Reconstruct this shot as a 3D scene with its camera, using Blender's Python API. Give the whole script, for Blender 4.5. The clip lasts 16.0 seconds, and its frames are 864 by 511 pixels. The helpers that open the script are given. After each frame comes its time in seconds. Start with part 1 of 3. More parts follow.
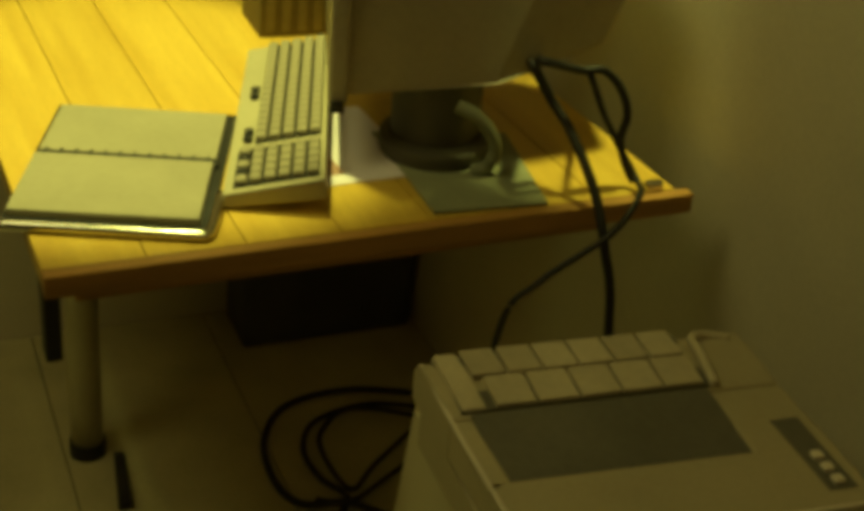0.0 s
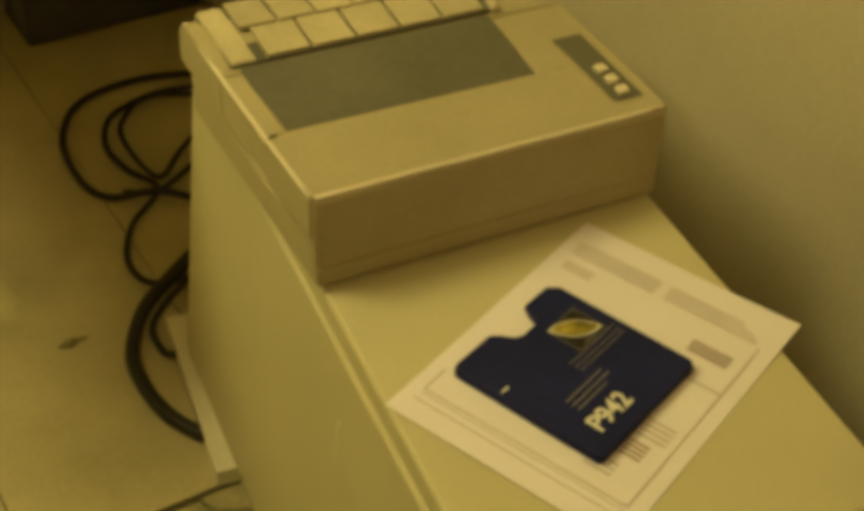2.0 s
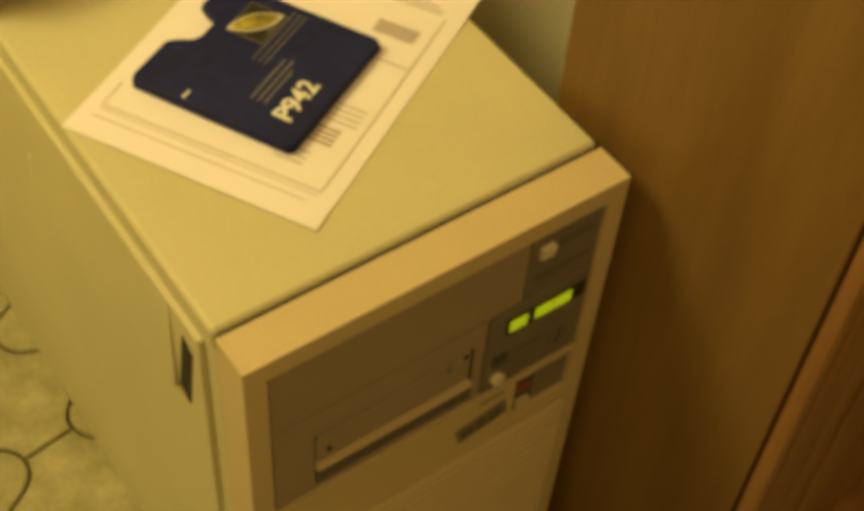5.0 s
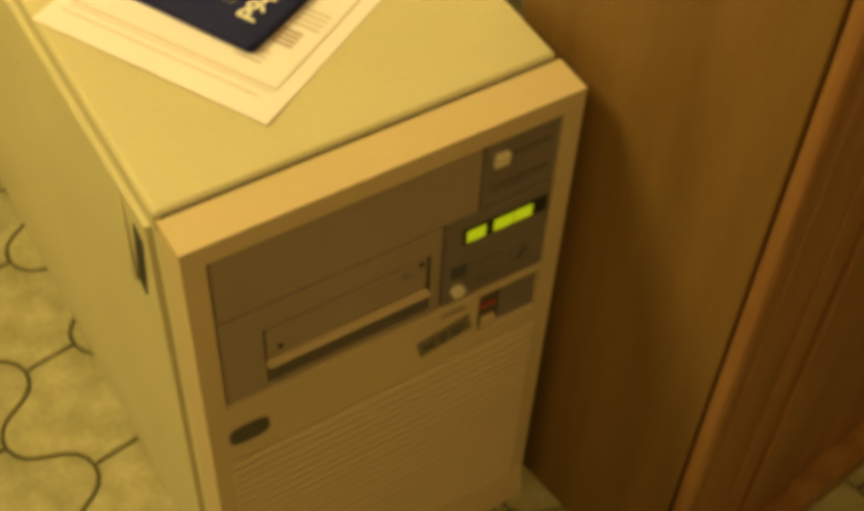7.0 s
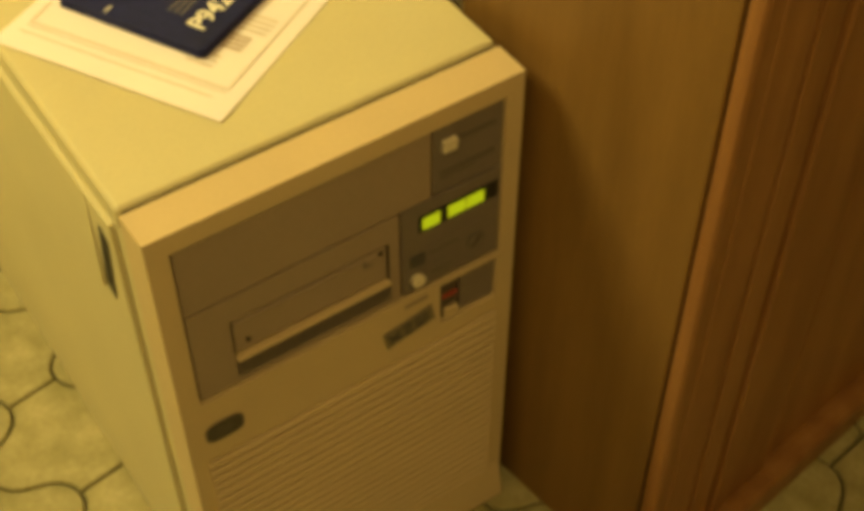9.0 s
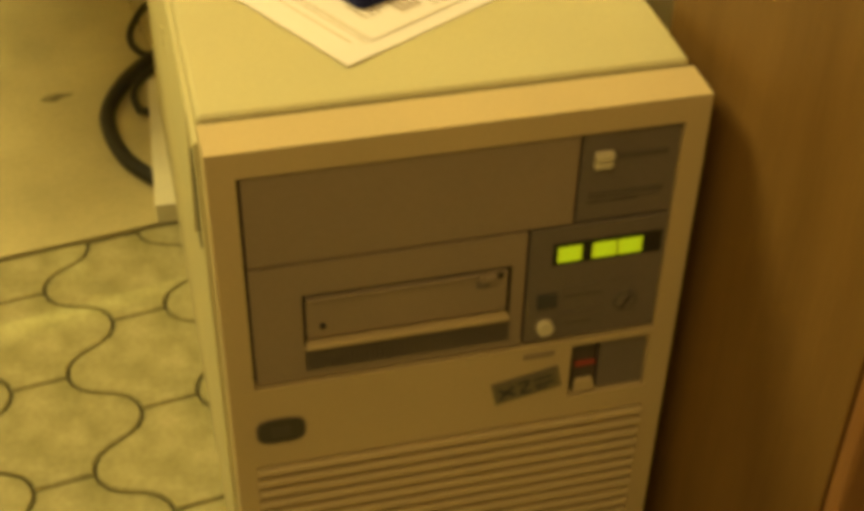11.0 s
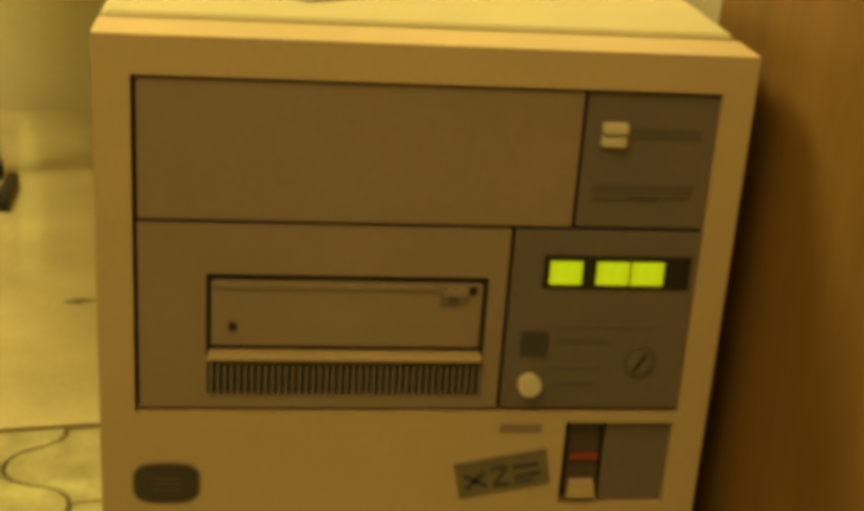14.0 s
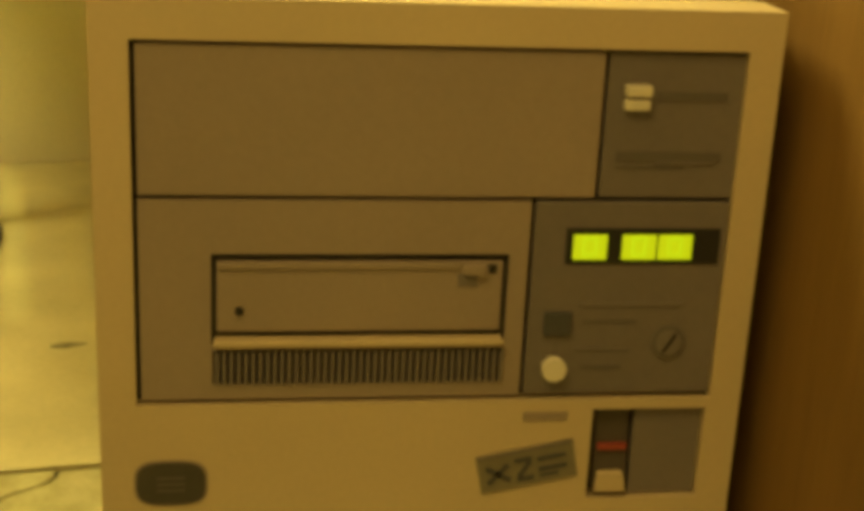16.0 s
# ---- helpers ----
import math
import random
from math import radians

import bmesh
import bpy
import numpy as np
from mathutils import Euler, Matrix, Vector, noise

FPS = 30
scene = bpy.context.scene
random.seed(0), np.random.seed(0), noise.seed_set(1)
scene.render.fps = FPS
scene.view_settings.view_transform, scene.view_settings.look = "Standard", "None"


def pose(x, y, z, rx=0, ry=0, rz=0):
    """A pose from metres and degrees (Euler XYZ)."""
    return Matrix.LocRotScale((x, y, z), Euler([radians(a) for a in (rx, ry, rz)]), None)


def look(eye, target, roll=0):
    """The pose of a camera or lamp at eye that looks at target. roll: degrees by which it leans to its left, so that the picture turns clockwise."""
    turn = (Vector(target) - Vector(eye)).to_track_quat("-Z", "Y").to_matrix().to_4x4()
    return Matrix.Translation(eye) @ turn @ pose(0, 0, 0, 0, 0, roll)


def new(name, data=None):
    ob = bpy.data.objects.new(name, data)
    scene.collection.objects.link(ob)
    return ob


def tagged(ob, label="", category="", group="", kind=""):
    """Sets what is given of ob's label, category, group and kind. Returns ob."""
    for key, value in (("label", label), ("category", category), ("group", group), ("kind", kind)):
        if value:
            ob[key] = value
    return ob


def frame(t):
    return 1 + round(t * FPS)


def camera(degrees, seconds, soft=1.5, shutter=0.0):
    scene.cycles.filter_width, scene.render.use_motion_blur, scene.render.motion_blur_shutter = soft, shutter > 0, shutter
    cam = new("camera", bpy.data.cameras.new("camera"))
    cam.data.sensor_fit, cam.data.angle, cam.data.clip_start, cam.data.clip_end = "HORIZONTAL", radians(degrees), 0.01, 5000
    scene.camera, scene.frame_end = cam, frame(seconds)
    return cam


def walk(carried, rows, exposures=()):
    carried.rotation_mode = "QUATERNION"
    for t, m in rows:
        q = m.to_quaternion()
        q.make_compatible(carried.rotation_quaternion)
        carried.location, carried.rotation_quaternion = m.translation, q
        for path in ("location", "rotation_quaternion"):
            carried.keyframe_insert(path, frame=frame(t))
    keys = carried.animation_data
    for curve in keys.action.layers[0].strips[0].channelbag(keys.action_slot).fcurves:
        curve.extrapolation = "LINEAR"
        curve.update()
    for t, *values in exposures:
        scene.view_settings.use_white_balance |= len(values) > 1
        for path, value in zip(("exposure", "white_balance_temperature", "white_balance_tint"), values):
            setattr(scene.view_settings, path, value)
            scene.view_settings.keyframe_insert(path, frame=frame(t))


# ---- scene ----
cam = camera(34.7, 16.0, soft=5.5)
PATH = [
    (0, (-0.363, -0.417, 1.447), (0.144, 1.267, 0.495), 5.2),
    (0.5, (-0.359, -0.431, 1.436), (0.231, 1.151, 0.363), 4),
    (1, (-0.341, -0.416, 1.41), (0.282, 1.101, 0.266), 3.3),
    (1.2, (-0.331, -0.412, 1.403), (0.294, 1.082, 0.231), 3.2),
    (1.5, (-0.317, -0.406, 1.392), (0.323, 1.038, 0.165), 3.4),
    (1.7, (-0.307, -0.408, 1.388), (0.332, 1.013, 0.135), 3.3),
    (2, (-0.293, -0.41, 1.382), (0.368, 0.955, 0.079), 3.7),
    (2.2, (-0.29, -0.414, 1.38), (0.421, 0.893, 0.045), 5),
    (2.5, (-0.286, -0.419, 1.376), (0.465, 0.839, 0.015), 5.7),
    (2.7, (-0.275, -0.427, 1.375), (0.49, 0.805, -0.001), 5.8),
    (3, (-0.259, -0.438, 1.374), (0.524, 0.742, -0.038), 5.9),
    (3.2, (-0.256, -0.441, 1.368), (0.534, 0.715, -0.059), 5.8),
    (3.5, (-0.251, -0.445, 1.36), (0.549, 0.677, -0.09), 5.8),
    (3.7, (-0.249, -0.447, 1.357), (0.547, 0.647, -0.116), 6),
    (4, (-0.245, -0.449, 1.352), (0.544, 0.612, -0.149), 5.6),
    (4.2, (-0.238, -0.449, 1.347), (0.559, 0.584, -0.168), 5.7),
    (4.5, (-0.227, -0.45, 1.339), (0.569, 0.558, -0.194), 5.2),
    (4.7, (-0.227, -0.45, 1.339), (0.581, 0.53, -0.206), 5.6),
    (6.8, (-0.167, -0.551, 1.313), (0.517, 0.496, -0.248), 2.5),
    (7, (-0.171, -0.557, 1.311), (0.522, 0.485, -0.249), 3.4),
    (7.2, (-0.192, -0.558, 1.303), (0.524, 0.478, -0.25), 2.7),
    (7.5, (-0.224, -0.56, 1.29), (0.506, 0.429, -0.287), 0.9),
    (7.6, (-0.231, -0.566, 1.291), (0.491, 0.441, -0.279), -1.1),
    (7.8, (-0.238, -0.582, 1.297), (0.523, 0.442, -0.243), -0.9),
    (8, (-0.25, -0.593, 1.3), (0.55, 0.427, -0.223), -0.3),
    (8.2, (-0.25, -0.597, 1.306), (0.57, 0.424, -0.206), 0.1),
    (10.3, (-0.067, -0.702, 1.202), (0.462, 0.614, -0.209), 2.3),
    (10.5, (-0.073, -0.704, 1.169), (0.458, 0.651, -0.203), 3.6),
    (10.8, (-0.05, -0.693, 1.115), (0.36, 0.755, -0.197), 1.3),
    (11, (-0.035, -0.686, 1.079), (0.352, 0.808, -0.192), 1.2),
    (11.2, (-0.021, -0.678, 1.054), (0.335, 0.826, -0.214), 1.2),
    (11.5, (0.001, -0.665, 1.017), (0.312, 0.878, -0.216), 3.1),
    (11.7, (0.011, -0.665, 0.993), (0.308, 0.906, -0.207), 5.4),
    (12, (0.025, -0.665, 0.958), (0.307, 0.921, -0.226), 8.3),
    (12.2, (0.031, -0.666, 0.94), (0.273, 0.948, -0.215), 9.2),
    (12.5, (0.041, -0.668, 0.912), (0.319, 0.996, -0.162), 10.5),
    (12.7, (0.049, -0.668, 0.889), (0.327, 1.038, -0.117), 10.6),
    (13, (0.062, -0.668, 0.855), (0.331, 1.057, -0.122), 10),
    (13.2, (0.064, -0.664, 0.832), (0.346, 1.089, -0.088), 9.6),
    (13.5, (0.067, -0.657, 0.797), (0.314, 1.138, -0.05), 7),
    (13.7, (0.071, -0.656, 0.777), (0.323, 1.159, -0.023), 6.6),
    (14, (0.076, -0.654, 0.748), (0.338, 1.188, 0.014), 4),
    (14.2, (0.074, -0.657, 0.731), (0.308, 1.2, 0.028), 2.5),
    (14.5, (0.071, -0.662, 0.705), (0.341, 1.21, 0.055), 2.3),
    (15, (0.066, -0.656, 0.692), (0.374, 1.222, 0.076), 2.2),
    (15.5, (0.065, -0.646, 0.68), (0.383, 1.231, 0.068), 2.3),
    (16, (0.064, -0.633, 0.69), (0.352, 1.241, 0.052), 2.8),
]
walk(cam, [(t, look(eye, target, roll)) for t, eye, target, roll in PATH],
     exposures=[(0.0, -2.5, 5900, -26), (1.0, -2.3, 5900, -25), (1.25, -1.1, 5900, -22), (1.5, -0.62, 6000, -18), (2.0, -0.48, 6000, -14), (2.5, -0.44, 6000, -12), (3.0, -0.32, 6050, -10),
                (3.5, -0.13, 6100, -9), (4.5, 0.04, 6300, -8), (7.0, 0.33, 6400, -8), (10.5, 0.42, 6350, -10), (11.5, 0.33, 6350, -11), (14.5, 0.76, 6400, -15), (16.0, 0.88, 6400, -17)])

# ---- light: warm overhead lamp, added front light and two added desk spots, all unseen ----
world = bpy.data.worlds.new("room_air")
world.use_nodes = True
world.node_tree.nodes["Background"].inputs["Color"].default_value = (1.0, 0.75, 0.38, 1)
world.node_tree.nodes["Background"].inputs["Strength"].default_value = 0.02
scene.world = world


def lamp(name, kind, eye, target, power, colour, size):
    data = bpy.data.lights.new(name, kind)
    data.energy, data.color = power, colour
    if kind == "AREA":
        data.shape, data.size = "DISK", size
    else:
        data.shadow_soft_size = size
    ob = new(name, data)
    ob.matrix_world = look(eye, target)
    return ob


WARM = (1.0, 0.72, 0.27)
lamp("ceiling_lamp_light", "AREA", (-0.96, 0.96, 2.25), (-0.1, 0.45, 0.3), 35.5, WARM, 0.8)
# Added light in front of the tower, to brighten its front face.
lamp("ceiling_lamp_light", "AREA", (-0.48, -0.98, 2.08), (0.1, 0.0, 0.3), 9.7, (1.0, 0.62, 0.21), 1.0)
# Two added spots put pools of light on the desk; neither has a fixture.
for eye, aim, cone, watts in (((-0.29, 1.45, 2.20), (-0.29, 1.315, 0.74), 34, 730), ((0.38, 1.14, 2.00), (0.305, 1.14, 0.74), 20, 520)):
    desk_light = lamp("desk_lamp_light", "SPOT", eye, aim, watts, (1.0, 0.80, 0.22), 0.05)
    desk_light.data.spot_size, desk_light.data.spot_blend = radians(cone), 0.25

# ---- materials ----


def material(name, colour, rough=0.6, metal=0.0, vary=0.12, scale=6.0, fine=120.0, bump=0.15, stretch=(1, 1, 1), dark=None, spec=0.4, random_tint=0.0):
    m = bpy.data.materials.new(name)
    m.use_nodes = True
    nt = m.node_tree
    n, l = nt.nodes, nt.links
    b = n["Principled BSDF"]
    b.inputs["Roughness"].default_value, b.inputs["Metallic"].default_value = rough, metal
    b.inputs["Specular IOR Level"].default_value = spec
    tc = n.new("ShaderNodeTexCoord")
    mp = n.new("ShaderNodeMapping")
    mp.inputs["Scale"].default_value = stretch
    l.new(tc.outputs["Object"], mp.inputs["Vector"])
    big, small = n.new("ShaderNodeTexNoise"), n.new("ShaderNodeTexNoise")
    big.inputs["Scale"].default_value, big.inputs["Detail"].default_value = scale, 5
    small.inputs["Scale"].default_value, small.inputs["Detail"].default_value = fine, 4
    l.new(mp.outputs["Vector"], big.inputs["Vector"])
    l.new(mp.outputs["Vector"], small.inputs["Vector"])
    ramp = n.new("ShaderNodeValToRGB")
    lo = dark or tuple(c * (1 - vary * 2) for c in colour)
    ramp.color_ramp.elements[0].position, ramp.color_ramp.elements[1].position = 0.3, 0.68
    ramp.color_ramp.elements[0].color, ramp.color_ramp.elements[1].color = (*lo, 1), (*[min(1, c * (1 + vary * 0.5)) for c in colour], 1)
    l.new(big.outputs["Fac"], ramp.inputs["Fac"])
    mix = n.new("ShaderNodeMix")
    mix.data_type, mix.blend_type = "RGBA", "MULTIPLY"
    mix.inputs[0].default_value = min(1.0, vary * 2.5)
    l.new(ramp.outputs["Color"], mix.inputs[6])
    l.new(small.outputs["Fac"], mix.inputs[7])
    last = mix.outputs[2]
    if random_tint:
        info = n.new("ShaderNodeObjectInfo")
        rr = n.new("ShaderNodeMapRange")
        rr.inputs["To Min"].default_value, rr.inputs["To Max"].default_value = 1 - random_tint, 1 + random_tint * 0.4
        hsv = n.new("ShaderNodeHueSaturation")
        l.new(info.outputs["Random"], rr.inputs["Value"])
        l.new(rr.outputs["Result"], hsv.inputs["Value"])
        l.new(last, hsv.inputs["Color"])
        last = hsv.outputs["Color"]
    l.new(last, b.inputs["Base Color"])
    bp = n.new("ShaderNodeBump")
    bp.inputs["Strength"].default_value, bp.inputs["Distance"].default_value = bump, 0.002
    l.new(small.outputs["Fac"], bp.inputs["Height"])
    l.new(bp.outputs["Normal"], b.inputs["Normal"])
    return m


BEIGE = material("beige_enamel", (0.66, 0.60, 0.40), 0.48, spec=0.4, vary=0.05, scale=3, fine=260, bump=0.12)
BEZEL = material("beige_plastic", (0.64, 0.505, 0.325), 0.45, vary=0.05, scale=4, fine=300, bump=0.1)
GREY = material("taupe_plastic", (0.355, 0.275, 0.22), 0.5, vary=0.06, scale=5, fine=300, bump=0.12)
SLATE = material("slate_plastic", (0.213, 0.178, 0.168), 0.45, vary=0.08, scale=8, fine=250, bump=0.1)
DARK = material("dark_gap", (0.03, 0.025, 0.02), 0.8, vary=0.1)
BLACK = material("black_rubber", (0.03, 0.028, 0.026), 0.5, vary=0.2, scale=20)
MARK = material("faint_mark", (0.145, 0.125, 0.112), 0.6, vary=0.05)
STICKER = material("sticker_foil", (0.25, 0.215, 0.15), 0.4, vary=0.1, scale=40)
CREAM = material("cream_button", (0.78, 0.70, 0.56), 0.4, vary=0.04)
RED = material("red_plastic", (0.38, 0.07, 0.05), 0.4, vary=0.05)
PRINTER = material("printer_plastic", (0.49, 0.425, 0.275), 0.5, vary=0.08, scale=5, fine=220)
ROCKER = material("dark_brown_rocker", (0.105, 0.082, 0.068), 0.45, vary=0.08, scale=20)
BUTTON = material("dark_button", (0.085, 0.082, 0.088), 0.45, vary=0.08, scale=20)
SMOKE = material("smoked_window", (0.16, 0.15, 0.12), 0.35, vary=0.12, scale=9)
PALE = material("pale_yellowed_plastic", (0.66, 0.58, 0.40), 0.4, vary=0.1, scale=12, random_tint=0.12)
PAPER = material("white_paper", (0.90, 0.83, 0.93), 0.85, vary=0.02, scale=10, fine=400, bump=0.05)
INK = material("grey_ink", (0.64, 0.54, 0.50), 0.9, vary=0.1)
PINK_INK = material("brown_ink", (0.52, 0.40, 0.36), 0.9, vary=0.1)
NAVY = material("navy_card", (0.017, 0.022, 0.125), 0.55, vary=0.15, scale=15, spec=0.2)
WHITE_INK = material("white_ink", (0.85, 0.82, 0.78), 0.7, vary=0.02)
FAINT_INK = material("faint_grey_ink", (0.27, 0.25, 0.25), 0.7, vary=0.05)
YELLOW_INK = material("yellow_ink", (0.62, 0.50, 0.08), 0.6, vary=0.3, scale=60)
WALL = material("painted_plaster", (0.72, 0.66, 0.51), 0.85, vary=0.07, scale=2.5, fine=160, bump=0.25)
CEIL = material("ceiling_paint", (0.75, 0.70, 0.6), 0.9, vary=0.05)
WOOD = material("brown_veneer", (0.240, 0.133, 0.042), 0.5, vary=0.08, scale=3.0, fine=45, bump=0.1, stretch=(9, 9, 0.7), dark=(0.190, 0.102, 0.030))
# Darker brown for the recessed strips between the frame boards.
GROOVE = material("dark_groove_wood", (0.10, 0.048, 0.02), 0.6, vary=0.12, scale=4.0, fine=50, bump=0.1)
TRIM = material("reddish_wood_trim", (0.37, 0.180, 0.070), 0.4, vary=0.14, scale=4.0, fine=50, bump=0.1, stretch=(9, 9, 0.7), dark=(0.27, 0.118, 0.04))
PINE = material("varnished_pine", (0.80, 0.56, 0.10), 0.35, vary=0.12, scale=3.0, fine=50, bump=0.06, stretch=(11, 0.8, 11), dark=(0.68, 0.44, 0.07), random_tint=0.14)
PINE_EDGE = material("pine_edge", (0.55, 0.30, 0.08), 0.5, vary=0.15, scale=5, stretch=(0.8, 9, 9))
TILE = material("cream_glazed_tile", (0.52, 0.465, 0.28), 0.35, vary=0.16, scale=26, fine=160, bump=0.2, dark=(0.36, 0.33, 0.17), random_tint=0.08)
GROUT = material("dark_grout", (0.11, 0.092, 0.048), 0.9, vary=0.2, scale=30)
SLAB = material("plain_beige_floor", (0.59, 0.52, 0.31), 0.5, vary=0.10, scale=7, fine=120, bump=0.1)
STEEL = material("polished_steel", (0.75, 0.72, 0.65), 0.18, 1.0, vary=0.05)
LEG = material("beige_tube", (0.45, 0.40, 0.26), 0.45, vary=0.08)
PAGE = material("cream_page", (0.40, 0.36, 0.25), 0.85, vary=0.06, scale=8)
KEYBED = material("keyboard_shell", (0.50, 0.45, 0.30), 0.5, vary=0.06)
KEYTOP = material("key_plastic", (0.36, 0.32, 0.22), 0.5, vary=0.06)
MONITOR = material("monitor_plastic", (0.48, 0.42, 0.30), 0.5, vary=0.08)
# Monitor plastic darkened: shade under the casing is put into the foot's colour.
FOOT = material("shaded_swivel_plastic", (0.11, 0.10, 0.07), 0.5, vary=0.1)
PAD = material("grey_green_mat", (0.30, 0.31, 0.20), 0.8, vary=0.1)
CARD = material("pale_grey_card", (0.78, 0.74, 0.62), 0.7, vary=0.05, scale=12)
STRIPE = material("tan_card_print", (0.30, 0.23, 0.10), 0.7, vary=0.15)
BOXBROWN = material("brown_card", (0.22, 0.16, 0.06), 0.7, vary=0.2)
BLUEBLACK = material("blue_black_box_shade", (0.09, 0.09, 0.10), 0.8, vary=0.15)

LCD = bpy.data.materials.new("lit_display")
LCD.use_nodes = True
_b = LCD.node_tree.nodes["Principled BSDF"]
_b.inputs["Base Color"].default_value = (0.3, 0.4, 0.02, 1)
_b.inputs["Emission Color"].default_value = (0.68, 0.66, 0.012, 1)
_b.inputs["Emission Strength"].default_value = 0.40
LCD_DIM = bpy.data.materials.new("dim_segment")
LCD_DIM.use_nodes = True
_b = LCD_DIM.node_tree.nodes["Principled BSDF"]
_b.inputs["Base Color"].default_value = (0.2, 0.25, 0.02, 1)
_b.inputs["Emission Color"].default_value = (0.45, 0.52, 0.01, 1)
_b.inputs["Emission Strength"].default_value = 0.7

# ---- mesh helpers ----


def thing(name, m, label, category, group="", kind=""):
    ob = new(name)
    ob.empty_display_size = 0.02
    ob.matrix_world = m
    return tagged(ob, label, category, group, kind)


def mesh_of(name, bm, mat, smooth=False):
    me = bpy.data.meshes.new(name)
    bm.normal_update()
    bm.to_mesh(me)
    bm.free()
    me.materials.append(mat)
    if smooth:
        for p in me.polygons:
            p.use_smooth = True
    return me


def part(name, bm, mat, parent, label="", smooth=False):
    ob = new(name, mesh_of(name, bm, mat, smooth))
    ob.parent = parent
    if label:
        ob["label"] = label
    return ob


def solid(name, bm, mat, m, label, category, group="", kind="", smooth=False):
    ob = new(name, mesh_of(name, bm, mat, smooth))
    ob.matrix_world = m
    return tagged(ob, label, category, group, kind)


def box(x0, x1, y0, y1, z0, z1, bevel=0.0, bm=None, seg=2):
    own = bm is None
    bm = bm or bmesh.new()
    r = bmesh.ops.create_cube(bm, size=1, matrix=Matrix.LocRotScale(((x0 + x1) / 2, (y0 + y1) / 2, (z0 + z1) / 2), None, (x1 - x0, y1 - y0, z1 - z0)))
    if bevel and own:
        bmesh.ops.bevel(bm, geom=bm.edges[:], offset=bevel, segments=seg, profile=0.6, affect="EDGES")
    return bm


def prism(points, z0, z1, bevel=0.0, axis="z"):
    """A closed outline pushed from z0 to z1 (axis z), or along y with points as x, z."""
    bm = bmesh.new()
    put = (lambda p, h: (p[0], p[1], h)) if axis == "z" else ((lambda p, h: (p[0], h, p[1])) if axis == "y" else (lambda p, h: (h, p[0], p[1])))
    lo, hi = [bm.verts.new(put(p, z0)) for p in points], [bm.verts.new(put(p, z1)) for p in points]
    bm.faces.new(lo), bm.faces.new(hi)
    k = len(points)
    for i in range(k):
        bm.faces.new((lo[i], lo[(i + 1) % k], hi[(i + 1) % k], hi[i]))
    bmesh.ops.recalc_face_normals(bm, faces=bm.faces[:])
    if bevel:
        bmesh.ops.bevel(bm, geom=bm.edges[:], offset=bevel, segments=2, profile=0.6, affect="EDGES")
    return bm


def oval(cx, cz, rx, rz, n=28):
    return [(cx + rx * math.cos(2 * math.pi * i / n), cz + rz * math.sin(2 * math.pi * i / n)) for i in range(n)]


def stadium(cx, cz, rx, rz, n=36, power=0.62):
    """A rounded outline between an ellipse and a rectangle."""
    bend = lambda c: math.copysign(abs(c) ** power, c)
    return [(cx + rx * bend(math.cos(2 * math.pi * i / n)), cz + rz * bend(math.sin(2 * math.pi * i / n))) for i in range(n)]


def ring(outer, inner, y0, y1):
    """A flat rectangular frame in the xz plane: outer and inner as x0, x1, z0, z1."""
    bm = bmesh.new()
    corners = lambda r, y: [bm.verts.new((r[i], y, r[j])) for i, j in ((0, 2), (1, 2), (1, 3), (0, 3))]
    fo, fi, bo, bi = corners(outer, y0), corners(inner, y0), corners(outer, y1), corners(inner, y1)
    for i in range(4):
        j = (i + 1) % 4
        for quad in ((fo[i], fo[j], fi[j], fi[i]), (bo[i], bo[j], bi[j], bi[i]), (fo[i], fo[j], bo[j], bo[i]), (fi[i], fi[j], bi[j], bi[i])):
            bm.faces.new(quad)
    bmesh.ops.recalc_face_normals(bm, faces=bm.faces[:])
    return bm


def tube(points, radius, smooth_steps=10, sides=10):
    """A round cable through the points (Catmull-Rom), as a bmesh."""
    p = [Vector(q) for q in points]
    p = [p[0] * 2 - p[1]] + p + [p[-1] * 2 - p[-2]]
    line = []
    for i in range(1, len(p) - 2):
        for k in range(smooth_steps):
            t = k / smooth_steps
            a, b, c, d = p[i - 1], p[i], p[i + 1], p[i + 2]
            line.append(0.5 * ((2 * b) + (c - a) * t + (2 * a - 5 * b + 4 * c - d) * t * t + (3 * b - a - 3 * c + d) * t ** 3))
    line.append(p[-2])
    bm = bmesh.new()
    rings = []
    for i, q in enumerate(line):
        way = (line[min(i + 1, len(line) - 1)] - line[max(i - 1, 0)]).normalized()
        side = way.cross(Vector((0, 0, 1)) if abs(way.z) < 0.9 else Vector((1, 0, 0))).normalized()
        up = side.cross(way)
        rings.append([bm.verts.new(q + radius * (math.cos(2 * math.pi * k / sides) * side + math.sin(2 * math.pi * k / sides) * up)) for k in range(sides)])
    for r, s in zip(rings, rings[1:]):
        for k in range(sides):
            bm.faces.new((r[k], r[(k + 1) % sides], s[(k + 1) % sides], s[k]))
    bm.faces.new(rings[0]), bm.faces.new(rings[-1])
    bmesh.ops.recalc_face_normals(bm, faces=bm.faces[:])
    return bm


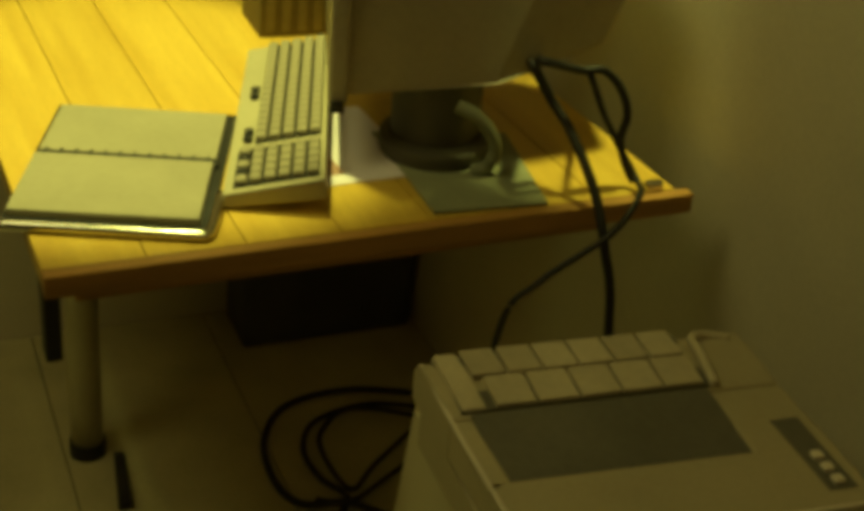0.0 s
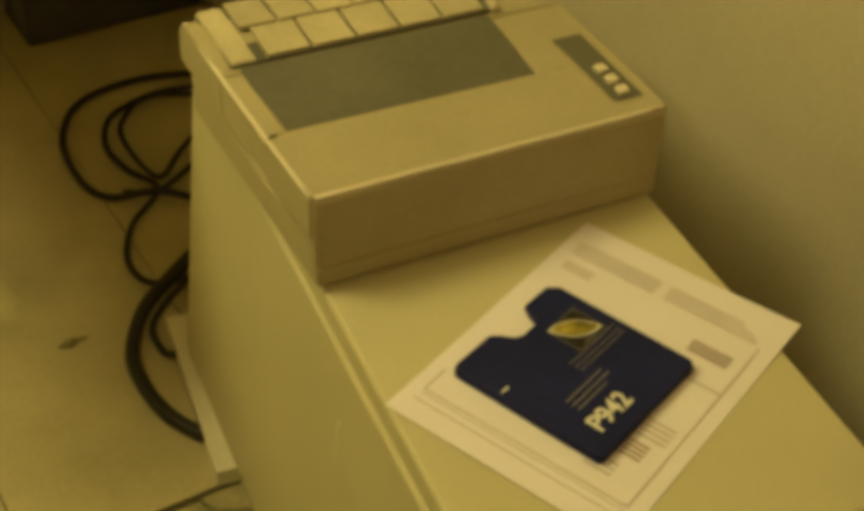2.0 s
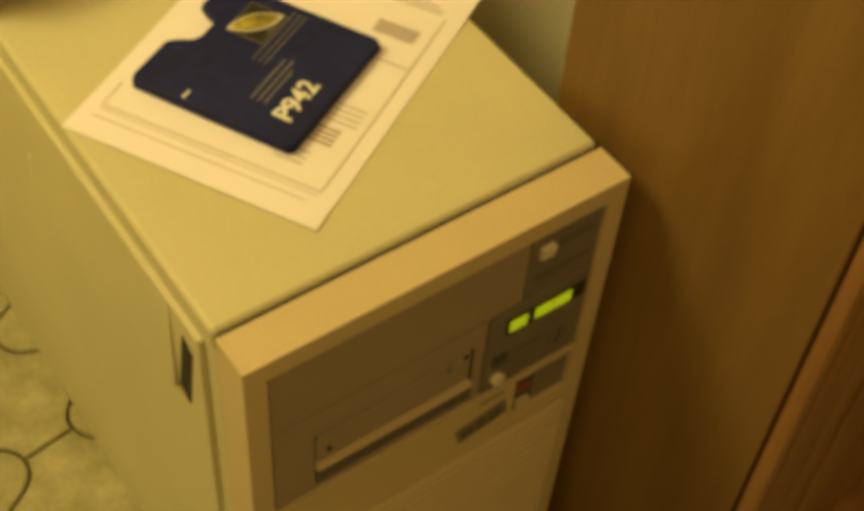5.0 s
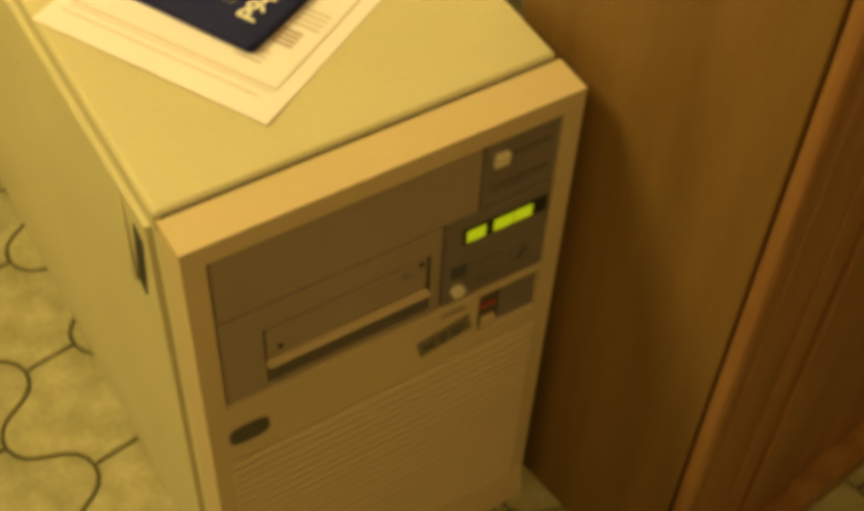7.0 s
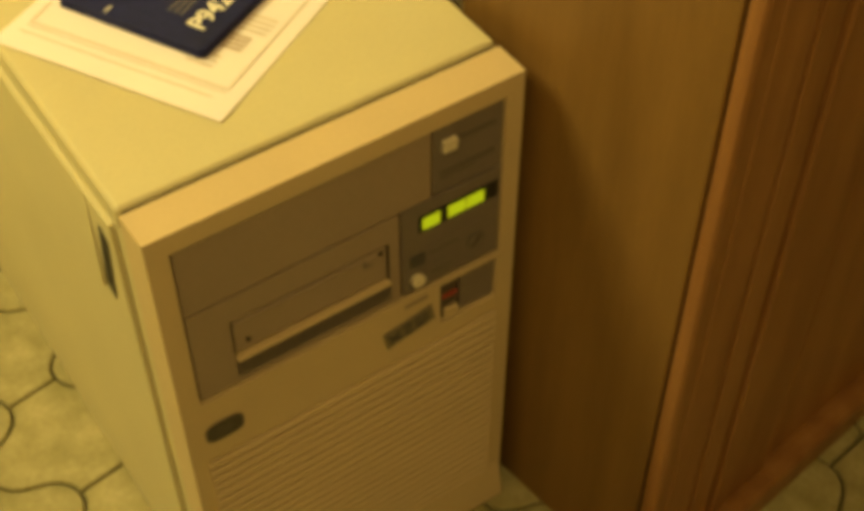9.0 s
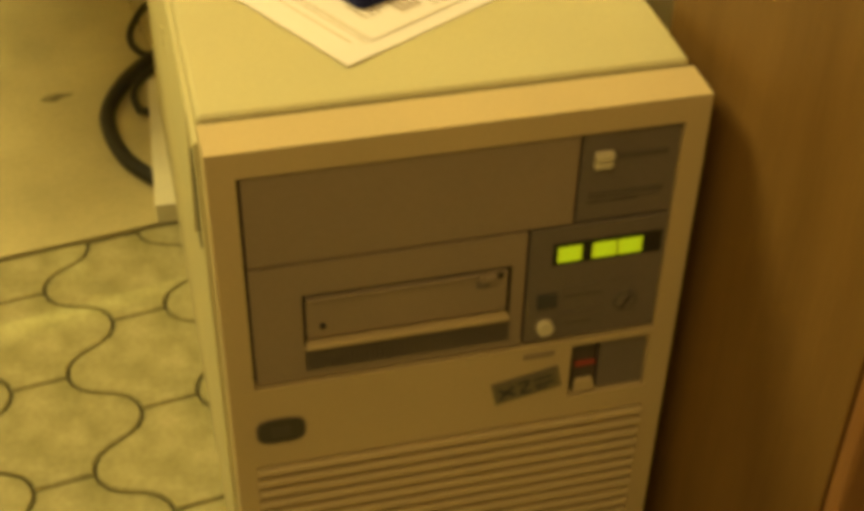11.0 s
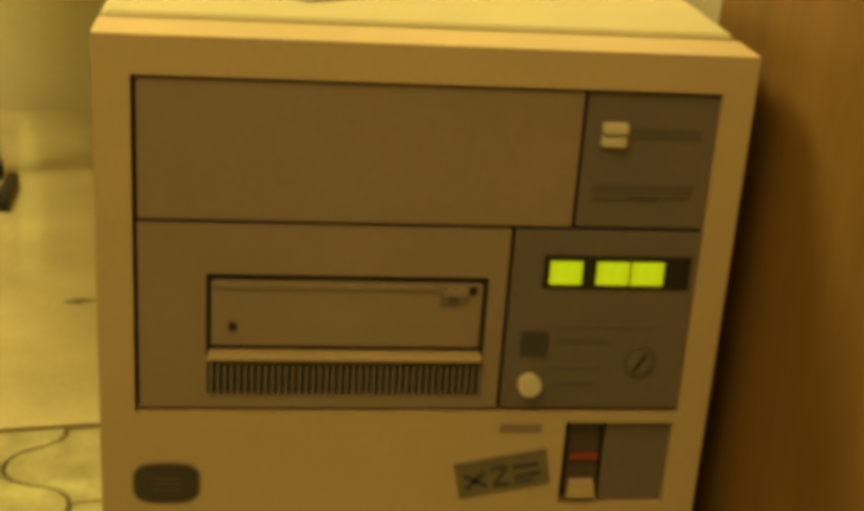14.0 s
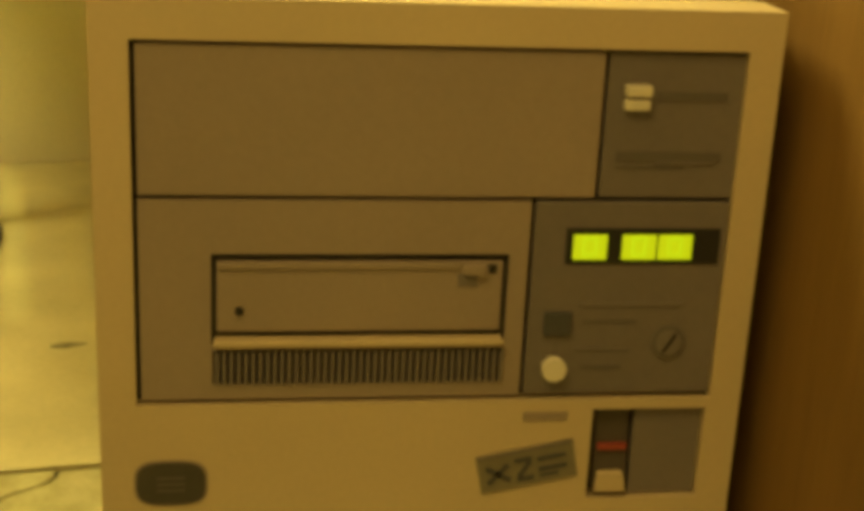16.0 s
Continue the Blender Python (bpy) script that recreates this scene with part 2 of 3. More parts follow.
def writing(name, text, size, m, mat, parent):
    cu = bpy.data.curves.new(name, "FONT")
    cu.body, cu.size, cu.extrude, cu.offset = text, size, 0.0002, 0.0005
    tmp = new(name, cu)
    me = bpy.data.meshes.new_from_object(tmp.evaluated_get(bpy.context.evaluated_depsgraph_get()))
    bpy.data.objects.remove(tmp)
    me.materials.clear()
    me.materials.append(mat)
    ob = new(name, me)
    ob.parent = parent
    ob.matrix_local = m
    return ob


# ---- the room, turned a little against the computer ----
TURN = 8.0
ROOM = pose(0, 0, 0, 0, 0, TURN)
WALL_U, BACK_V, CASE_U, CASE_V, JOIN_V = 0.56, 1.955, 0.347, -0.236, 0.714
room_box = [
    ("wall_east", (WALL_U, WALL_U + 0.12, 0.053, BACK_V, -0.02, 2.4), WALL, "off-white painted plaster wall beside the computer", "wall"),
    ("wall_north", (-2.6, WALL_U + 0.12, BACK_V, BACK_V + 0.12, -0.02, 2.4), WALL, "off-white plaster wall behind the desk", "wall"),
    ("wall_west", (-2.72, -2.6, -2.4, BACK_V + 0.12, -0.02, 2.4), WALL, "plain painted wall closing the room", "wall"),
    ("wall_south", (-2.6, 1.9, -2.52, -2.4, -0.02, 2.4), WALL, "plain painted wall closing the room", "wall"),
    ("wall_side", (1.9, 2.02, -2.52, -0.068, -0.02, 2.4), WALL, "plain painted wall closing the room", "wall"),
    ("ceiling", (-2.72, 2.02, -2.52, BACK_V + 0.12, 2.4, 2.5), CEIL, "white painted ceiling over the room", "ceiling"),
]
for name, (a, b, c, d, e, f), mat, label, cat in room_box:
    solid(name, box(a, b, c, d, e, f), mat, ROOM, label, cat, kind="structure")
floor = solid("floor", box(-2.72, 2.02, -2.52, BACK_V + 0.12, -0.08, -0.006), GROUT, ROOM,
              "floor of cream lobed tiles meeting plain beige slabs", "floor", kind="structure")

# wooden door case that juts out of the wall, with its stepped frame and door
case = thing("door_1", ROOM, "brown wooden door case with stepped reddish frame", "door", kind="structure")
part("side_panel", box(CASE_U, CASE_U + 0.03, -0.2105, 0.05, 0, 2.39, 0.002), WOOD, case)
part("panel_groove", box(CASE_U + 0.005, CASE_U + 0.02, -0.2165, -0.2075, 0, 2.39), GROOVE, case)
part("back_panel", box(CASE_U + 0.03, WALL_U + 0.2, 0.02, 0.05, 0, 2.39), WOOD, case)
part("corner_bead", box(CASE_U - 0.003, CASE_U + 0.020, -0.2310, -0.2145, 0, 2.39, 0.006, seg=3), TRIM, case, "rounded reddish wood bead")
part("corner_board", prism([(CASE_U + 0.012, -0.2275), (CASE_U + 0.018, -0.2320), (0.3990, -0.2355), (0.4010, -0.2320), (0.4010, -0.20), (CASE_U + 0.012, -0.20)], 0, 2.39, 0.0015), TRIM, case)
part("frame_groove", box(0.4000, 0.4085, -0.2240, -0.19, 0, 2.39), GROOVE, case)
part("frame_board", box(0.4075, 0.4385, -0.2345, -0.19, 0, 2.39, 0.003), TRIM, case)
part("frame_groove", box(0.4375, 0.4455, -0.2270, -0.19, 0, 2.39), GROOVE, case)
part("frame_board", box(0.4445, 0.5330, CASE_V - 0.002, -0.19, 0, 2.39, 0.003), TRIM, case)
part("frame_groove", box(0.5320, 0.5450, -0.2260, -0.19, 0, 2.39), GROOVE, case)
part("door_leaf", box(0.5440, 1.9, CASE_V + 0.003, -0.19, 0.004, 2.39, 0.002), TRIM, case, "reddish brown wooden door leaf")
part("threshold_strip", prism([(-0.2585, 0.0), (-0.2585, 0.036), (-0.2545, 0.041), (-0.2420, 0.044), (-0.2280, 0.044), (-0.2280, 0.0)], 0.4240, 1.9, 0.0015, "x"), TRIM, case, "worn wooden strip along the floor")

# ---- the tower computer: front in the plane y = 0, left side in x = 0 ----
W, H, D, SEAM = 0.328, 0.598, 0.80, 0.036
tower = thing("tower_computer", pose(0, 0, 0), "beige floor-standing tower computer with grey drive bays", "computer")
part("body", prism([(SEAM + 0.0025, 0.0), (0.965, 0.0), (D, H), (SEAM + 0.0025, H)], 0.002, W - 0.002, 0.004, "x"), BEIGE, tower)
part("top_cover", box(0.0, W, SEAM + 0.003, D - 0.004, H - 0.022, H + 0.0015, 0.0035), BEIGE, tower)
part("seam_strip", box(0.004, W - 0.004, SEAM - 0.004, SEAM + 0.006, 0.01, H - 0.003), DARK, tower)
part("side_cover", prism([(0.058, 0.03), (0.935, 0.03), (0.79, H - 0.03), (0.058, H - 0.03)], -0.0025, 0.004, 0.0015, "x"), BEIGE, tower)
flap = bmesh.new()
outer = [flap.verts.new(q) for q in ((-0.0060, 0.102, 0.462), (-0.0060, 0.366, 0.398), (-0.0032, 0.348, 0.492), (-0.0028, 0.345, 0.566), (-0.0028, 0.100, 0.566))]
inner = [flap.verts.new((0.001, v.co.y, v.co.z)) for v in outer]
flap.faces.new(outer), flap.faces.new(inner)
for i in range(5):
    flap.faces.new((outer[i], outer[(i + 1) % 5], inner[(i + 1) % 5], inner[i]))
bmesh.ops.recalc_face_normals(flap, faces=flap.faces[:])
part("side_flap", flap, BEIGE, tower, "slightly lifted upper side flap")
for i in range(8):
    part("flap_tooth", box(-0.0045, 0.0, 0.346 + i * 0.0022, 0.3525 + i * 0.0022, 0.482 - i * 0.0115, 0.4885 - i * 0.0115), BEIGE, tower)
part("side_slot", prism([(0.082, 0.548), (0.069, 0.540), (0.083, 0.462), (0.097, 0.470)], -0.0035, 0.002, 0, "x"), DARK, tower, "dark grip slot")
# front bezel: four bars round the bay opening, and the lower panel
bay = (0.018, 0.3115, 0.396, 0.5775)
xs, zs = [0.0, 0.018, 0.2495, 0.3100, 0.3115, W], [0.33, 0.3385, 0.3905, 0.396, 0.5775, H - 0.001]
face = bmesh.new()
grid = [[face.verts.new((x, 0.0, z)) for z in zs] for x in xs]
for i in range(5):
    for j in range(5):
        if (j == 3 and 1 <= i <= 3) or (j == 1 and i == 2):
            continue
        face.faces.new((grid[i][j], grid[i + 1][j], grid[i + 1][j + 1], grid[i][j + 1]))
back = bmesh.ops.extrude_face_region(face, geom=face.faces[:])
bmesh.ops.translate(face, verts=[v for v in back["geom"] if isinstance(v, bmesh.types.BMVert)], vec=(0, SEAM - 0.001, 0))
bmesh.ops.recalc_face_normals(face, faces=face.faces[:])
part("front_bezel", face, BEZEL, tower)
bez = bpy.data.objects[tower.children[-1].name]
mod = bez.modifiers.new("round", "BEVEL")
mod.width, mod.segments, mod.limit_method = 0.004, 3, "ANGLE"
lower = bmesh.new()
box(0.0, W, 0.0095, SEAM - 0.001, 0.008, 0.33, bm=lower)
box(0.0, 0.0145, 0.0, 0.0095, 0.008, 0.33, bm=lower)
box(W - 0.0165, W, 0.0, 0.0095, 0.008, 0.33, bm=lower)
box(0.0145, W - 0.0165, 0.0, 0.0095, 0.318, 0.33, bm=lower)
box(0.0145, W - 0.0165, 0.0, 0.0095, 0.008, 0.035, bm=lower)
part("lower_bezel", lower, BEZEL, tower)
z = 0.3125
while z > 0.042:
    part("front_rib", prism([(0.010, z - 0.0036), (-0.0016, z - 0.0036), (-0.0030, z - 0.0022), (-0.0026, z + 0.0008), (-0.0010, z + 0.0022), (0.010, z + 0.0026)], 0.0145, W - 0.0165, 0, "x"), BEZEL, tower)
    z -= 0.0118
part("base_skirt", prism([(0.004, 0.0), (0.004, 0.055), (-0.0005, 0.055), (-0.0095, 0.006), (-0.0095, 0.0)], 0.001, W - 0.001, 0.0015, "x"), BEZEL, tower, "flared foot of the front panel")
part("bay_edge", box(0.3105, 0.3135, 0.0035, 0.02, 0.397, 0.577), SLATE, tower)
part("bay_backing", box(bay[0], bay[1], 0.009, 0.03, bay[2], bay[3]), DARK, tower)
part("blank_panel", box(0.0204, 0.2412, 0.002, 0.012, 0.5035, 0.5755, 0.0012), GREY, tower, "taupe blank drive cover")
sw = part("status_panel", box(0.2432, 0.3113, 0.003, 0.012, 0.5035, 0.5755, 0.0012), SLATE, tower, "dark slate status panel")
part("switch", box(0.2515, 0.2645, -0.002, 0.006, 0.5548, 0.5605, 0.0012), CREAM, sw)
part("switch", box(0.2515, 0.2645, -0.001, 0.006, 0.548, 0.5535, 0.0012), CREAM, sw)
part("slot", box(0.2685, 0.3035, 0.0024, 0.004, 0.5525, 0.5570), MARK, sw)
part("slot", box(0.2500, 0.3030, 0.0024, 0.004, 0.5225, 0.5270), MARK, sw)
part("print_bar", box(0.2500, 0.2850, 0.0024, 0.004, 0.5185, 0.5200), MARK, sw)
part("slot_lip", box(0.2700, 0.3000, 0.0018, 0.004, 0.5210, 0.5224, 0.0004), SLATE, sw)
# tape drive
drive = part("drive_panel", ring((0.0204, 0.2098, 0.3985, 0.5015), (0.0545, 0.2005, 0.4275, 0.4745), 0.002, 0.012), GREY, tower, "taupe drive panel")
part("drive_recess", ring((0.0545, 0.2005, 0.4275, 0.4745), (0.0565, 0.1985, 0.4300, 0.4718), 0.004, 0.014), DARK, drive)
part("drive_door", box(0.0570, 0.1980, 0.0030, 0.013, 0.4335, 0.4705, 0.0014), GREY, drive)
part("drive_lip", box(0.0555, 0.1995, -0.0022, 0.008, 0.4272, 0.4306, 0.0013), BEZEL, drive, "paler lip under the drive door")
part("drive_lamp", prism(oval(0.068, 0.445, 0.0022, 0.0022, 12), 0.0015, 0.006, 0, "y"), DARK, drive)
part("eject_button", box(0.1775, 0.1890, -0.0008, 0.006, 0.4640, 0.4690, 0.001), GREY, drive)
part("eject_notch", box(0.1905, 0.1945, 0.0022, 0.006, 0.4645, 0.4690), DARK, drive)
# Shadow under the eject button, set as a darker patch.
part("eject_recess", box(0.1752, 0.1850, 0.0024, 0.006, 0.4575, 0.4638), SLATE, drive)
part("door_ridge", box(0.0575, 0.1755, 0.0014, 0.006, 0.4668, 0.4702, 0.0008), GREY, drive)
part("vent_backing", box(0.0550, 0.1995, 0.0020, 0.006, 0.4065, 0.4245), DARK, drive)
for i in range(41):
    x = 0.0562 + i * 0.00355
    part("vent_fin", box(x, x + 0.0019, 0.0002, 0.005, 0.4068, 0.4242), SLATE, drive)
# operator panel
op = part("operator_panel", box(0.2122, 0.3113, 0.002, 0.012, 0.3985, 0.5015, 0.0012), SLATE, tower, "slate operator panel with lit display")
part("display_window", box(0.2285, 0.3075, 0.0012, 0.004, 0.4695, 0.4880), DARK, op)
for x0, x1 in ((0.2320, 0.2492), (0.2570, 0.2745), (0.2756, 0.2930)):
    d = part("display_digit", box(x0, x1, 0.0002, 0.003, 0.4720, 0.4850, 0.0005), LCD, op, "glowing yellow-green digit")
    part("segment", ring(((x0 + x1) / 2 - 0.004, (x0 + x1) / 2 + 0.0035, 0.474, 0.4838), ((x0 + x1) / 2 - 0.0028, (x0 + x1) / 2 + 0.0023, 0.4752, 0.4826), -0.0001, 0.002), LCD_DIM, d)
part("square_button", box(0.2200, 0.2345, 0.0, 0.006, 0.4310, 0.4440, 0.001), BUTTON, op, "dark bluish square button")
part("round_button", prism(oval(0.2268, 0.4135, 0.0064, 0.0064), -0.003, 0.006, 0.0008, "y"), CREAM, op, "round cream push button")
lock = part("key_lock", prism(oval(0.2862, 0.4270, 0.0088, 0.0092), 0.0005, 0.006, 0.0006, "y"), MARK, op, "dark ringed key lock")
part("lock_core", prism(oval(0.2862, 0.4270, 0.0064, 0.0068), -0.0001, 0.004, 0.0004, "y"), SLATE, lock)
part("key_slot", prism([(0.2826, 0.4224), (0.2838, 0.4215), (0.2900, 0.4316), (0.2888, 0.4325)], -0.0006, 0.004, 0, "y"), DARK, lock)
part("panel_ridge", box(0.238, 0.292, 0.0012, 0.004, 0.4465, 0.4490, 0.0005), SLATE, op)
part("panel_ridge", box(0.238, 0.266, 0.0012, 0.004, 0.4225, 0.4245, 0.0005), SLATE, op)
part("print_bar", box(0.240, 0.268, 0.0015, 0.004, 0.4375, 0.4395), MARK, op)
part("print_bar", box(0.241, 0.262, 0.0014, 0.004, 0.4125, 0.4142), MARK, op)
# power switch well
well = part("switch_well", box(0.2485, 0.3110, 0.012, 0.03, 0.3375, 0.3915), DARK, tower, "recessed power switch well")
part("well_plate", box(0.2735, 0.3098, 0.004, 0.014, 0.3388, 0.3902, 0.001), SLATE, well)
rocker = part("power_switch", prism([(0.002, 0.3415), (0.013, 0.340), (0.013, 0.389), (0.008, 0.388), (0.006, 0.362)], 0.2535, 0.2715, 0.0008, "x"), ROCKER, well)
part("red_mark", box(0.2550, 0.2705, 0.0035, 0.008, 0.3652, 0.3682), RED, rocker)
part("white_tip", prism([(0.2540, 0.3420), (0.2712, 0.3420), (0.2690, 0.3530), (0.2555, 0.3530)], 0.0002, 0.006, 0.0008, "y"), BEZEL, rocker, "pale lower end of the switch")
# badges
part("name_strip", box(0.2125, 0.2360, -0.0006, 0.002, 0.3845, 0.3895), GREY, tower)
st = part("sticker", box(-0.0257, 0.0257, -0.0004, 0.001, -0.0108, 0.0108), STICKER, tower, "tilted grey printed sticker")
st.matrix_local = pose(0.2165, -0.0005, 0.3585, 0, -11.3, 0)
part("sticker_edge", box(-0.0257, 0.0257, -0.0007, 0.0, 0.0092, 0.0108), SLATE, st)
for turn in (38, -38):
    part("logo_bar", box(-0.0075, 0.0075, -0.0008, 0.0002, -0.0014, 0.0014), BUTTON, st).matrix_local = pose(-0.0155, 0, -0.001, 0, turn, 0)
for a, b, c, d in ((-0.006, 0.003, 0.0035, 0.006), (-0.006, 0.003, -0.0075, -0.005), (0.006, 0.021, 0.002, 0.0045), (0.006, 0.021, -0.004, -0.0015), (0.006, 0.016, -0.0072, -0.0055)):
    part("print_bar", box(a, b, -0.0008, 0.0002, c, d), BUTTON, st)
part("print_bar", box(-0.0055, 0.0055, -0.0008, 0.0002, -0.0013, 0.0013), BUTTON, st).matrix_local = pose(-0.0015, 0, -0.001, 0, -50, 0)
badge = part("oval_badge", prism(stadium(0.0342, 0.3535, 0.0172, 0.0118), -0.0012, 0.002, 0.0006, "y"), material("dark_badge", (0.075, 0.065, 0.055), 0.4, vary=0.1), tower, "dark oval badge")
part("badge_rim", prism(stadium(0.0342, 0.3535, 0.0184, 0.0130), -0.0005, 0.002, 0.0004, "y"), GREY, badge)

for k in range(3):
    part("emblem_bar", box(0.0272, 0.0412, -0.0014, 0.0, 0.3494 + k * 0.0034, 0.3504 + k * 0.0034), MARK, badge)

# ---- on the tower: printer, sheet of paper, disk sleeve ----
printer = thing("dot_matrix_printer", pose(-0.0095, 0.404, H + 0.0016, 0, 0, 3.0), "yellowed beige dot-matrix printer on the tower", "printer")
PW, PD = 0.343, 0.302
part("base", prism([(0.004, 0.004), (PD - 0.02, 0.004), (PD - 0.02, 0.05), (0.004, 0.05)], 0.004, PW - 0.004, 0.004, "x"), PRINTER, printer)
part("seam", box(0.006, PW - 0.006, 0.006, PD - 0.03, 0.048, 0.053), DARK, printer)
shell = bmesh.new()
box(0, PW, 0, 0.088, 0.0525, 0.097, bm=shell)
box(0, 0.022, 0.088, 0.19, 0.0525, 0.097, bm=shell)
box(0.262, PW, 0.088, 0.19, 0.0525, 0.097, bm=shell)
box(0.022, 0.262, 0.088, 0.19, 0.0525, 0.062, bm=shell)
bmesh.ops.remove_doubles(shell, verts=shell.verts[:], dist=1e-5)
case_front = part("front_shell", shell, PRINTER, printer)
mod = case_front.modifiers.new("round", "BEVEL")
mod.width, mod.segments, mod.limit_method = 0.004, 3, "ANGLE"
part("front_face", box(0.003, PW - 0.003, -0.003, 0.004, 0.006, 0.0925, 0.003), PRINTER, printer)
part("front_lip", box(0.004, PW - 0.004, -0.0048, -0.0025, 0.006, 0.024, 0.001), PRINTER, printer, "low step along the foot of the front")
part("paper_window", prism([(0.086, 0.088), (0.192, 0.098), (0.192, 0.101), (0.086, 0.0915)], 0.020, 0.264, 0.001, "x"), SMOKE, printer, "smoked plastic paper window")
part("rear_shell", prism([(0.19, 0.0525), (0.19, 0.097), (0.215, 0.101), (0.262, 0.103), (0.283, 0.100), (0.296, 0.088), (0.298, 0.0525)], 0, PW, 0.004, "x"), PRINTER, printer)
# rows of pale tiles of the cracked rear cover
for r, count, first, pitch in ((0, 5, 0.048, 0.0436), (1, 6, 0.040, 0.0376)):
    for c in range(count):
        x0, y0 = first + c * pitch, 0.198 + r * 0.046
        t = part("cover_pane", box(x0, x0 + pitch - 0.0034, 0, 0.0425, 0.0, 0.005, 0.0012), PALE, printer, "pale yellowed cover pane")
        t.matrix_local = pose(0, y0, 0.1000 + r * 0.0045, 6.0 - r * 5.0, 0, 0)
part("cover_cheek", prism([(0.196, 0.1000), (0.288, 0.1010), (0.286, 0.1075), (0.244, 0.1075), (0.198, 0.1035)], 0.014, 0.037, 0.0015, "x"), PALE, printer)
part("cover_rim", tube([(0.274, 0.195, 0.101), (0.280, 0.24, 0.107), (0.286, 0.272, 0.106), (0.305, 0.280, 0.103), (0.328, 0.272, 0.101)], 0.005), PALE, printer, smooth=True)
part("cover_base", box(0.013, 0.273, 0.196, 0.288, 0.098, 0.1015, 0.001), SMOKE, printer)
keys = part("control_panel", box(0.300, 0.330, 0.022, 0.132, 0.096, 0.0985, 0.001), SMOKE, printer, "dark control strip")
for y in (0.034, 0.052, 0.070):
    part("button", box(0.309, 0.320, y - 0.0055, y + 0.0055, 0.097, 0.1025, 0.002), CREAM, keys)
part("bezel_line", box(0.296, 0.3335, 0.018, 0.136, 0.0955, 0.0975), PRINTER, keys)

# Pale strips along the top edges: wear and highlight in one cream colour.
part("worn_edge", tube([(0.002, 0.002, 0.0955), (0.001, 0.10, 0.0962), (0.001, 0.20, 0.0968), (0.003, 0.285, 0.098)], 0.0022, 4, 8), CREAM, printer, "pale edge strip, part wear and part highlight", smooth=True)
part("worn_edge", tube([(0.005, 0.0022, 0.0944), (0.12, 0.0020, 0.0946), (0.24, 0.0020, 0.0946), (PW - 0.005, 0.0022, 0.0944)], 0.0028, 4, 8), CREAM, printer, "pale edge strip, part wear and part highlight", smooth=True)
for ob in printer.children_recursive:
    # the case widens to the left towards its back
    shift = ob.matrix_basis.translation
    for v in ob.data.vertices:
        v.co.x -= 0.034 * (v.co.y + shift.y) * max(0.0, 1 - (v.co.x + shift.x) / PW)

sheet = thing("paper_sheet", pose(-0.0007, 0.2594, H + 0.0018, 0, 0, -60.5), "white printed form lying on the tower", "paper")
page = bmesh.new()
for i in range(9):
    for k in range(13):
        u, v = i / 8 * 0.211, k / 12 * 0.291
        curl = 0.004 * max(0, v / 0.278 - 0.8) * 5 * max(0, u / 0.208 - 0.6) + 0.0012 * max(0, 0.15 - v / 0.278) * 6
        page.verts.new((u, v, 0.0006 + curl))
page.verts.ensure_lookup_table()
for i in range(8):
    for k in range(12):
        page.faces.new([page.verts[j] for j in (i * 13 + k, (i + 1) * 13 + k, (i + 1) * 13 + k + 1, i * 13 + k + 1)])
pg = part("page", page, PAPER, sheet)
pg.modifiers.new("thick", "SOLIDIFY").thickness = 0.0005


def ink(x0, x1, y0, y1, mat=None, z=0.0010):
    part("print_bar", box(x0, x1, y0, y1, z, z + 0.0003), mat or INK, sheet)


for y in (0.2625, 0.2585, 0.2545, 0.2505, 0.2465):
    ink(0.012, 0.095, y, y + 0.0013)
    ink(0.104, 0.192, y, y + 0.0013)
ink(0.015, 0.045, 0.233, 0.2345), ink(0.015, 0.042, 0.229, 0.2305), ink(0.015, 0.045, 0.225, 0.2265)
for y in (0.217, 0.213, 0.209, 0.205):
    ink(0.150, 0.186, y, y + 0.0022, PINK_INK)
ink(0.013, 0.197, 0.0325, 0.0337), ink(0.013, 0.197, 0.0285, 0.0292)
ink(0.012, 0.19, 0.0205, 0.0215)
ink(0.1965, 0.1976, 0.033, 0.243)
ink(0.0125, 0.0136, 0.033, 0.06)
ink(0.150, 0.196, 0.176, 0.1772)
for y in (0.118, 0.112, 0.106, 0.100):
    ink(0.148, 0.190, y, y + 0.0016)
for y in (0.090, 0.085, 0.080, 0.075):
    ink(0.158, 0.182, y, y + 0.0026, PINK_INK)
for y in (0.062, 0.056, 0.050):
    ink(0.148, 0.172, y, y + 0.0014)

sleeve = thing("disk_sleeve", pose(0.1255, 0.1440, H + 0.0035, 0, 0, 27.4), "dark navy disk sleeve with a thumb notch", "disk sleeve")
outline = [(0.004, 0), (0.133, 0), (0.137, 0.004), (0.137, 0.130), (0.129, 0.139), (0.099, 0.139), (0.094, 0.131), (0.090, 0.122), (0.083, 0.1195), (0.068, 0.1195), (0.061, 0.123), (0.055, 0.133), (0.049, 0.139), (0.006, 0.139), (0, 0.134), (0, 0.004)]
outline = [(x, y * 1.035) for x, y in outline]
part("back_card", prism(outline, 0.0, 0.0034, 0.0008), NAVY, sleeve)
part("front_card", prism([(x * 0.985 + 0.001, y * 0.985 + 0.001) for x, y in outline], 0.0030, 0.0075, 0.0012), NAVY, sleeve)
lg = part("logo_frame", box(0.084, 0.121, 0.0775, 0.1105, 0.0072, 0.0077), DARK, sleeve)
